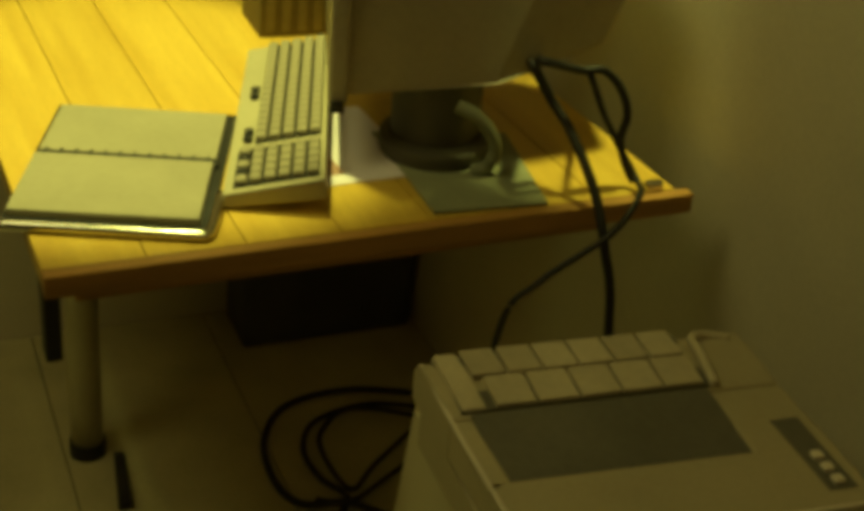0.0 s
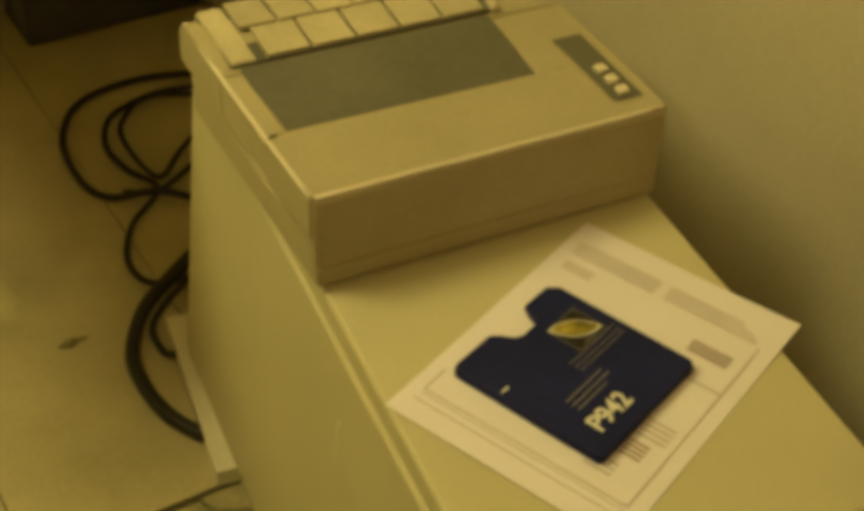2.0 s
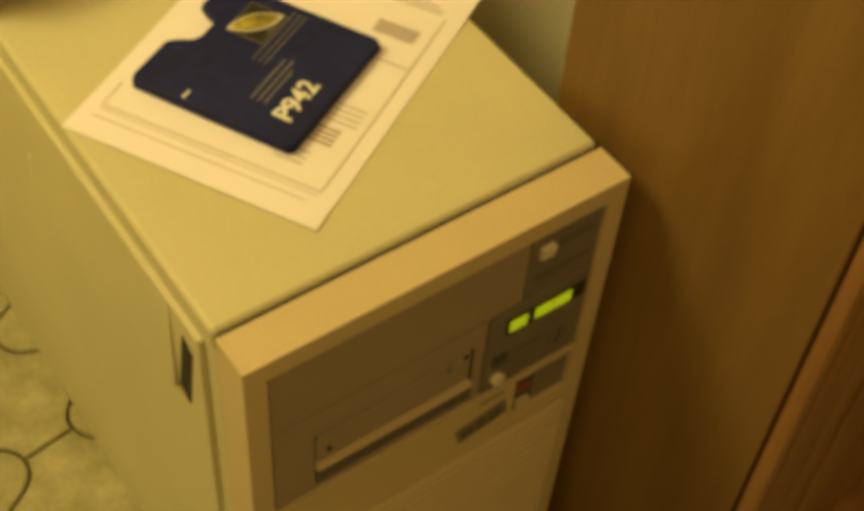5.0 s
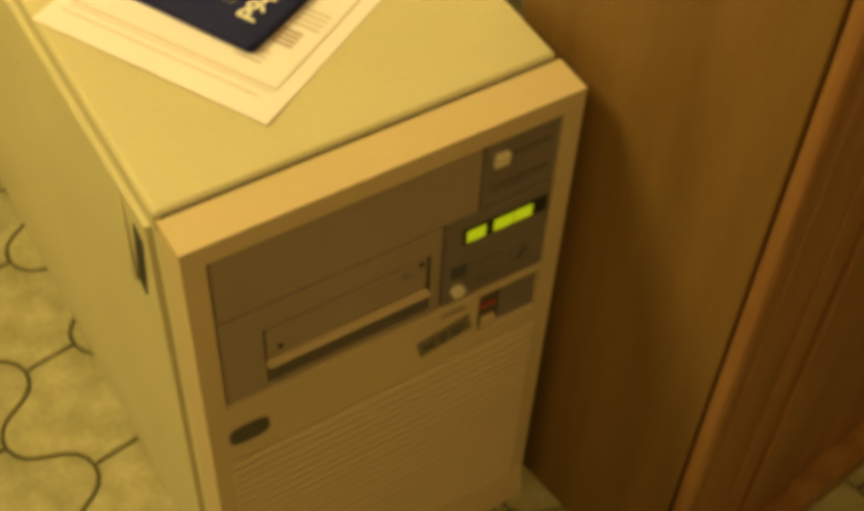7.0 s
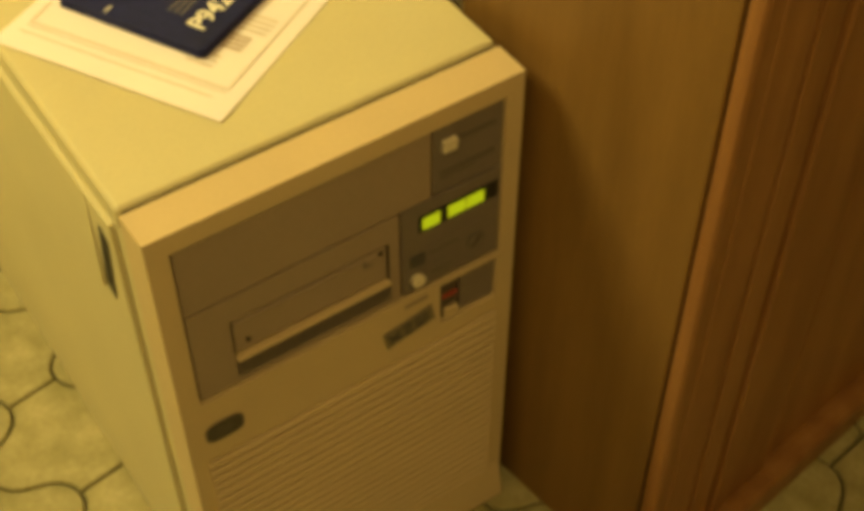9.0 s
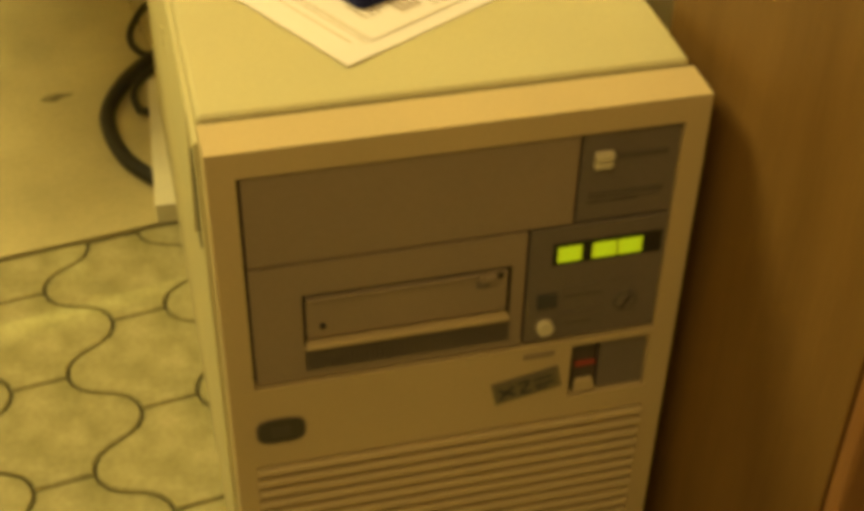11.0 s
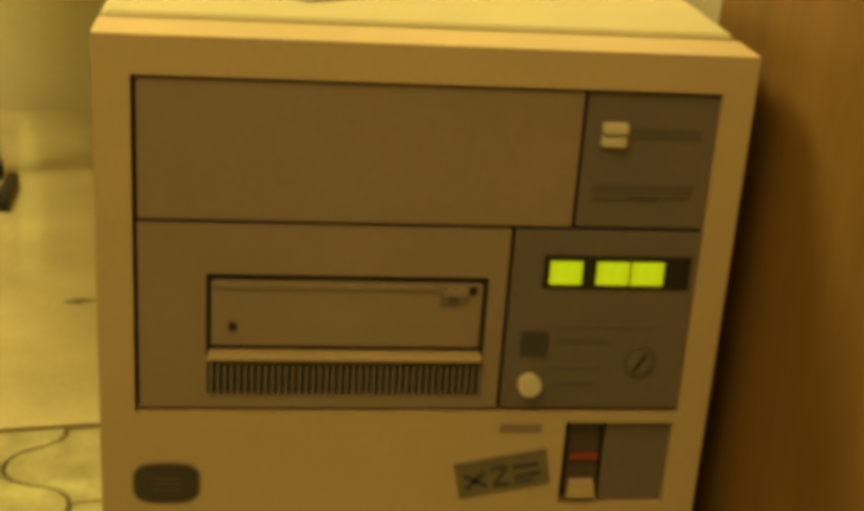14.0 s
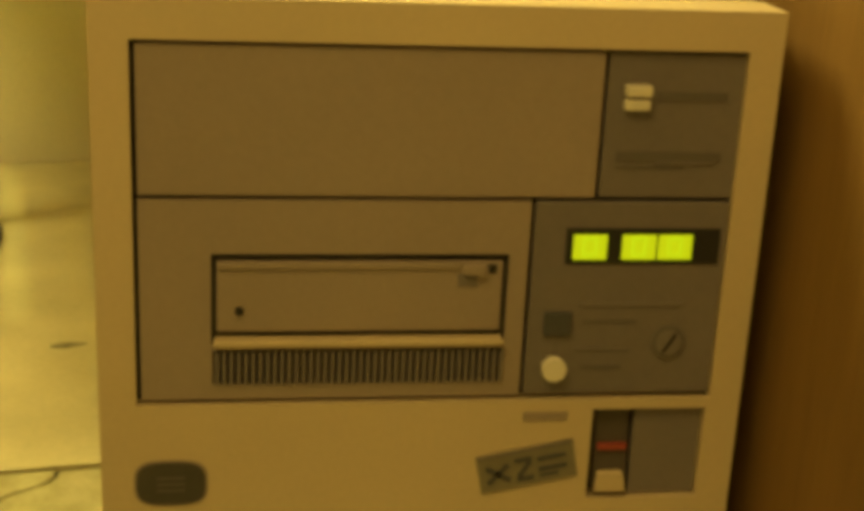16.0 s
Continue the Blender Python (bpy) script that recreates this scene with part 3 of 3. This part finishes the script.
part("logo_border", ring((0.0835, 0.1215, 0.0770, 0.1110), (0.0845, 0.1205, 0.0780, 0.1100), 0, 0.0006), MARK, lg, "thin faint frame line").matrix_local = Matrix(((1, 0, 0, 0), (0, 0, 1, 0), (0, 1, 0, 0.0074), (0, 0, 0, 1)))
leaf = [(i / 12, 1.0) for i in range(13)] + [(1 - i / 12, -1.0) for i in range(1, 12)]
for grow, top, ink_ in ((1.12, 0.0079, WHITE_INK), (1.0, 0.0082, YELLOW_INK)):
    blade = [(grow * 0.0205 * (2 * q - 1), side * grow * 0.0085 * math.sin(math.pi * q) ** 0.8) for q, side in leaf]
    part("logo", prism([(0.1025 + 0.77 * x + 0.64 * y, 0.0955 - 0.64 * x + 0.77 * y) for x, y in blade], 0.0074, top), ink_, lg, "yellow leaf-like logo shape with a pale rim")
part("logo_line", box(0.096, 0.112, 0.0800, 0.0812, 0.0074, 0.0080), FAINT_INK, lg)
for y in (0.0745, 0.0690, 0.0640):
    part("print_bar", box(0.066, 0.128, y, y + 0.0007, 0.0072, 0.0078), FAINT_INK, sleeve)
for y, a, b in ((0.0530, 0.030, 0.078), (0.0470, 0.030, 0.080), (0.0415, 0.030, 0.070)):
    part("print_bar", box(a, b, y, y + 0.0012, 0.0072, 0.0078), FAINT_INK, sleeve)
part("print_bar", box(0.004, 0.013, 0.096, 0.0975, 0.0072, 0.0078), WHITE_INK, sleeve)
writing("lettering", "P942", 0.0225, pose(0.022, 0.016, 0.0076), WHITE_INK, sleeve)

# ---- the desk and what lies on it ----
DESK = pose(-0.391, 0.842, 0.74, 0, 0, 9.3)
DW, DD = 0.772, 1.0
desk = thing("desk", DESK, "small yellow pine desk with tubular legs", "desk")
x = 0.0
i = 0
while x < DW - 0.02:
    w = min(0.108, DW - x)
    part("plank", box(x + 0.0006, x + w - 0.0006, 0.004, DD, -0.022, 0.0, 0.0012), PINE, desk)
    x += 0.108
part("front_lipping", box(0, DW, -0.014, 0.004, -0.026, -0.0005, 0.002), PINE_EDGE, desk)
part("apron", box(0.05, DW - 0.05, 0.10, 0.12, -0.10, -0.024), PINE_EDGE, desk)
for u, v in ((0.153, 0.672), (DW - 0.05, DD - 0.05)):
    lg = part("leg", tube([(u, v, -0.024), (u, v, -0.38), (u, v, -0.727)], 0.026, 4, 18), LEG, desk, "beige tube leg", smooth=True)
    part("rubber_cap", tube([(u, v, -0.712), (u, v, -0.7395)], 0.0295, 2, 18), BLACK, lg)
part("bracket", box(0.004, 0.022, 0.03, 0.06, -0.13, -0.026, 0.003), BLACK, desk, "black steel bracket")

# open notebook, its spine across the middle
note = thing("notebook", pose(-0.427, 0.960, 0.7402, 0, 0, -12.3), "open ring notebook with cream pages on the desk", "notebook")
part("cover", box(-0.004, 0.219, -0.020, 0.309, 0.0, 0.004, 0.001), BLACK, note, "black notebook cover")
part("metal_edge", tube([(-0.006, -0.024, 0.006), (0.10, -0.025, 0.006), (0.205, -0.025, 0.006), (0.215, -0.022, 0.006), (0.2195, -0.012, 0.006), (0.2215, 0.03, 0.006), (0.222, 0.075, 0.006)], 0.0062, 8, 12), STEEL, note, "shiny rounded metal edge", smooth=True)
part("page_block", box(0.0, 0.206, 0.0, 0.148, 0.003, 0.013, 0.002), PAGE, note)
part("page_block", box(0.002, 0.208, 0.160, 0.296, 0.003, 0.011, 0.002), PAGE, note)
part("spine", box(0.0, 0.212, 0.146, 0.162, 0.002, 0.0095, 0.002), BLACK, note)
for i in range(12):
    part("binding_ring", tube([(0.012 + i * 0.017, 0.142, 0.011), (0.012 + i * 0.017, 0.154, 0.0150), (0.012 + i * 0.017, 0.166, 0.010)], 0.0009, 4, 6), BLACK, note)

# keyboard lying end-on
KB = pose(-0.194, 0.962, 0.7402, 0, -9.0, -11.3)
kb = thing("keyboard", KB, "beige computer keyboard with pale keys in dark wells on the desk", "keyboard")
part("shell", prism([(0.0, 0.0), (0.116, 0.0), (0.116, 0.026), (0.0, 0.018)], 0.0, 0.46, 0.003, "y"), KEYBED, kb)
key = mesh_of("key", box(-0.0066, 0.0066, -0.0080, 0.0080, 0, 0.008, 0.0018, seg=1), KEYTOP)
dark_key = mesh_of("key", box(-0.0055, 0.0055, -0.0060, 0.0060, 0, 0.007, 0.0015, seg=1), BLACK)
part("key_well", prism([(0.030, 0.0204), (0.110, 0.0259), (0.110, 0.0266), (0.030, 0.0211)], 0.125, 0.452, 0, "y"), DARK, kb)
part("key_well", prism([(0.012, 0.0192), (0.110, 0.0259), (0.110, 0.0266), (0.012, 0.0199)], 0.010, 0.112, 0, "y"), DARK, kb)
for r in range(6):
    for c in range(23):
        x, y = 0.0215 + r * 0.0164, 0.021 + c * 0.0192
        edge = r == 0 and c > 4
        if c == 5 or y > 0.446 or (edge and c not in (6, 7, 13, 14)):
            continue
        k = new("key", dark_key if edge or (r == 0 and c % 2) else key)
        k.parent = kb
        k.matrix_local = pose(x, y, 0.0200 + r * 0.0011)
card = thing("paper_card", pose(-0.077, 1.011, 0.7403, 0, 0, 11), "white card with a pink label on the desk", "card")
part("card", box(0.0, 0.135, -0.004, 0.21, 0.0, 0.0012), PAPER, card)
part("pink_label", box(0.012, 0.04, 0.02, 0.062, 0.0010, 0.0018), material("pink_paper", (0.6, 0.36, 0.28), 0.8), card)
solid("mouse_mat", prism([(-0.14, -0.01), (0.0, 0.0), (0.012, 0.20), (-0.16, 0.22)], 0, 0.004, 0.001), PAD, pose(0.180, 0.938, 0.7404, 0, 0, 1), "grey-green mat under the monitor foot", "mat")

# monitor turned away to the left, seen from its dark side
mon = thing("monitor", pose(0.023, 1.017, 0.7402, 0, 0, -10.2), "dark monitor on a swivel foot seen from the side", "monitor")
part("foot", prism(oval(0.045, 0.10, 0.070, 0.082, 32), 0.0, 0.022, 0.006), FOOT, mon, "swivel foot with shade in its dark colour")
part("neck", prism(oval(0.045, 0.11, 0.056, 0.060, 28), 0.02, 0.105, 0.004), FOOT, mon)
part("foot_ring", tube([(0.062, 0.030, 0.086), (0.084, 0.022, 0.078), (0.104, 0.020, 0.056), (0.110, 0.020, 0.034), (0.102, 0.020, 0.014), (0.086, 0.022, 0.006)], 0.0085), PAD, mon, "thick curved bracket at the foot", smooth=True)
casing = prism([(-0.07, 0.085), (0.11, 0.108), (0.245, 0.140), (0.278, 0.22), (0.25, 0.27), (0.18, 0.305), (-0.07, 0.32)], 0.045, 0.36, 0, "y")
for v in casing.verts:
    # the tube housing narrows towards its rear
    v.co.y += (0.2025 - v.co.y) * 0.55 * max(0.0, (v.co.x - 0.11) / 0.168)
bmesh.ops.bevel(casing, geom=casing.edges[:], offset=0.008, segments=2, profile=0.6, affect="EDGES")
part("casing", casing, MONITOR, mon)
part("front_bezel", box(-0.092, -0.068, 0.035, 0.37, 0.078, 0.33, 0.006), MONITOR, mon)
part("screen", box(-0.0935, -0.087, 0.075, 0.33, 0.11, 0.30, 0.002), SMOKE, mon)
part("side_lip", box(-0.088, -0.072, 0.028, 0.04, 0.070, 0.084, 0.002), BLACK, mon)
bx = thing("cardboard_box", pose(-0.077, 1.508, 0.7402, 0, 0, 6), "small brown striped cardboard box on the desk", "box")
part("carton", box(0, 0.135, 0, 0.11, 0, 0.075, 0.002), BOXBROWN, bx)
for k in range(5):
    part("stripe", box(0.01 + k * 0.024, 0.022 + k * 0.024, -0.0012, 0.004, 0.008, 0.066), STRIPE, bx)

# cables off the back of the monitor, down behind the printer
cab = [
    [(0.19, 1.075, 0.863), (0.164, 1.0, 0.891), (0.191, 1.0, 0.848), (0.212, 0.975, 0.815), (0.231, 0.927, 0.762), (0.239, 0.892, 0.705), (0.258, 0.892, 0.622), (0.269, 0.902, 0.453), (0.262, 0.972, 0.161), (0.247, 1.072, 0.01)],
    [(0.275, 1.1, 0.842), (0.232, 0.99, 0.882), (0.242, 0.99, 0.861), (0.257, 0.99, 0.830), (0.279, 0.985, 0.792), (0.300, 0.967, 0.756), (0.289, 0.927, 0.754), (0.242, 0.887, 0.726), (0.165, 0.892, 0.665), (0.123, 0.892, 0.61), (0.119, 0.922, 0.401), (0.136, 1.022, 0.01)],
    [(0.201, 1.075, 0.868), (0.169, 0.99, 0.900), (0.194, 0.985, 0.895), (0.221, 0.985, 0.889), (0.247, 0.985, 0.888), (0.272, 0.985, 0.863), (0.284, 0.985, 0.831), (0.280, 0.985, 0.799), (0.290, 0.980, 0.768), (0.299, 0.970, 0.750)],
]
for k, (pts, r) in enumerate(zip(cab, (0.006, 0.0042, 0.0052))):
    solid("monitor_cable", tube(pts, r), BLACK, pose(0, 0, 0), "black cable hanging from the monitor over the desk edge", "cable", "monitor cables", smooth=True)
solid("cable_plug", box(-0.012, 0.012, -0.006, 0.006, 0, 0.012, 0.003), STEEL, pose(0.324, 0.967, 0.7402, 0, 0, 10), "small shiny plug on the desk edge", "plug")

# ---- behind and beside the tower, on the floor ----
pale = thing("pale_box", pose(-0.0285, 0.716, 0.0012, 0, 0, -3.0), "pale low box pushed against the tower side", "box")
part("carton", box(0.001, 0.053, 0.001, 0.297, 0, 0.022, 0.0015), CARD, pale)
part("lid", box(0.0, 0.054, 0.0, 0.298, 0.021, 0.030, 0.002), CARD, pale)
coils = [
    ([(0.268, 1.577, 0.03), (0.126, 1.641, 0.01), (0.003, 1.611, 0.008), (-0.053, 1.515, 0.008), (-0.053, 1.4, 0.008), (-0.019, 1.334, 0.008), (0.056, 1.309, 0.02), (0.142, 1.262, 0.008), (0.238, 1.241, 0.008)], 0.0062),
    ([(0.268, 1.556, 0.012), (0.145, 1.589, 0.012), (0.042, 1.549, 0.012), (0.008, 1.47, 0.012), (0.023, 1.392, 0.012), (0.057, 1.325, 0.012), (0.0, 1.255, 0.01), (-0.026, 1.19, 0.008), (-0.024, 1.14, 0.008), (0.002, 1.106, 0.012), (0.07, 1.10, 0.02), (0.173, 1.095, 0.02)], 0.0052),
    ([(0.256, 1.514, 0.02), (0.114, 1.567, 0.022), (0.046, 1.507, 0.022), (0.037, 1.434, 0.022), (0.062, 1.33, 0.03), (0.12, 1.405, 0.02), (0.236, 1.523, 0.02)], 0.0048),
    ([(0.175, 1.208, 0.03), (0.092, 1.155, 0.03), (0.021, 1.107, 0.02), (-0.036, 1.055, 0.013), (-0.071, 0.977, 0.013), (-0.072, 0.911, 0.013), (-0.056, 0.85, 0.013), (-0.031, 0.809, 0.013), (-0.018, 0.796, 0.013)], 0.0105),
    ([(0.112, 1.134, 0.03), (0.03, 1.076, 0.03), (-0.029, 1.024, 0.014), (-0.031, 0.968, 0.014), (-0.015, 0.952, 0.014)], 0.0055),
    ([(0.224, 1.45, 0.012), (0.13, 1.374, 0.01), (0.056, 1.315, 0.016), (0.007, 1.34, 0.008)], 0.0046),
]
for pts, r in coils:
    solid("cable", tube(pts, r), BLACK, pose(0, 0, 0), "black cable looped on the floor behind the tower", "cable", "cables on the floor", smooth=True)
solid("power_plug", prism([(0, 0), (0.022, 0), (0.024, 0.13), (0.006, 0.135)], 0, 0.02, 0.004), BLACK, pose(-0.307, 1.366, 0.0002, 0, 0, 3), "black plug lying on the floor under the desk", "plug")
# One dark block for a box and the desk's shade on the wall.
dark_block = thing("floor_box", pose(-0.036, 1.715, 0.0002, 0, 0, TURN), "blue-black box and shade against the wall under the desk", "box")
part("carcass", box(0, 0.340, 0.10, 0.235, 0, 0.46, 0.012), BLUEBLACK, dark_block)
part("lid", box(-0.004, 0.344, 0.096, 0.239, 0.455, 0.48, 0.006), BLUEBLACK, dark_block)

# ---- floor pieces ----
PITCH_U, PITCH_V, U0, V0, AMP = 0.127, 0.151, -0.0495, 0.557, 0.0325


def wave(phase):
    return AMP * math.cos(phase), PITCH_V * (phase + 0.22 * math.sin(2 * phase)) / math.tau


def tile_outline(inset):
    pts = []
    n = 16
    for i in range(n + 1):
        u, v = wave(math.tau * i / n)
        pts.append((u, v))
    right = []
    for i in range(n + 1):
        u, v = wave(math.pi + math.tau * i / n)
        right.append((u + PITCH_U, v - PITCH_V / 2))
    loop = right + pts[::-1]
    out = []
    k = len(loop)
    for i in range(k):
        a, b, c = Vector(loop[i - 1]), Vector(loop[i]), Vector(loop[(i + 1) % k])
        d1, d2 = (b - a), (c - b)
        n1, n2 = Vector((-d1.y, d1.x)).normalized(), Vector((-d2.y, d2.x)).normalized()
        m = (n1 + n2)
        m = m / max(0.6, m.length_squared / 2) if m.length > 1e-6 else n1
        out.append(b + m * inset)
    return out


def tile_bmesh():
    bm = bmesh.new()
    rows = [[bm.verts.new((p.x, p.y, z)) for p in tile_outline(g)] for g, z in ((0.0016, -0.007), (0.0018, -0.0022), (0.0034, 0.0))]
    for a, b in zip(rows, rows[1:]):
        for i in range(len(a)):
            j = (i + 1) % len(a)
            bm.faces.new((a[i], a[j], b[j], b[i]))
    bm.faces.new(rows[-1])
    bmesh.ops.recalc_face_normals(bm, faces=bm.faces[:])
    return bm


tile_mesh = mesh_of("tile", tile_bmesh(), TILE)
far_verts, far_faces = [], []
for n in range(-20, 15):
    for j in range(-19, 2):
        near = -9 <= n < 11 and j >= -10
        u, v = U0 + n * PITCH_U, V0 + j * PITCH_V + (PITCH_V / 2 if n % 2 else 0)
        if v > JOIN_V - 0.01:
            continue
        if v + PITCH_V + 0.01 > JOIN_V - 0.006:
            bm = tile_bmesh()
            bmesh.ops.bisect_plane(bm, geom=bm.verts[:] + bm.edges[:] + bm.faces[:], plane_co=(0, JOIN_V - 0.006 - v, 0), plane_no=(0, 1, 0), clear_outer=True)
            if not bm.faces:
                bm.free()
                continue
            me = mesh_of("tile", bm, TILE)
        elif near:
            me = tile_mesh
        else:
            first = len(far_verts)
            far_verts += [(p.co.x + u, p.co.y + v, p.co.z) for p in tile_mesh.vertices]
            far_faces += [tuple(i + first for i in f.vertices) for f in tile_mesh.polygons]
            continue
        t = new("tile", me)
        t.parent = floor
        t.matrix_local = pose(u, v, 0)
far = bpy.data.meshes.new("far_tiles")
far.from_pydata(far_verts, [], far_faces)
far.materials.append(TILE)
far_tiles = new("far_tiles", far)
far_tiles.parent = floor
tagged(far_tiles, "cream lobed tiles over the rest of the floor", kind="stuff")
STAIN = material("floor_stain", (0.44, 0.385, 0.225), 0.6, vary=0.3, scale=60)
part("stain", prism([(0.006 + 0.019 * math.cos(a) * (1 + 0.25 * math.sin(2 * a + 1)), 1.049 + 0.0085 * math.sin(a) * (1 + 0.3 * math.cos(3 * a))) for a in [i * math.tau / 20 for i in range(20)]], 0.0002, 0.0011), STAIN, floor, "small brown stain on the slab")
slab_edges = [-2.6, -2.15, -1.82, -1.49, -1.16, -0.83, -0.50, -0.17, 0.16, WALL_U - 0.001]
for a, b in zip(slab_edges, slab_edges[1:]):
    part("floor_slab", box(a + 0.0012, b - 0.0012, JOIN_V + 0.003, BACK_V - 0.001, -0.008, 0.0005, 0.0008), SLAB, floor)
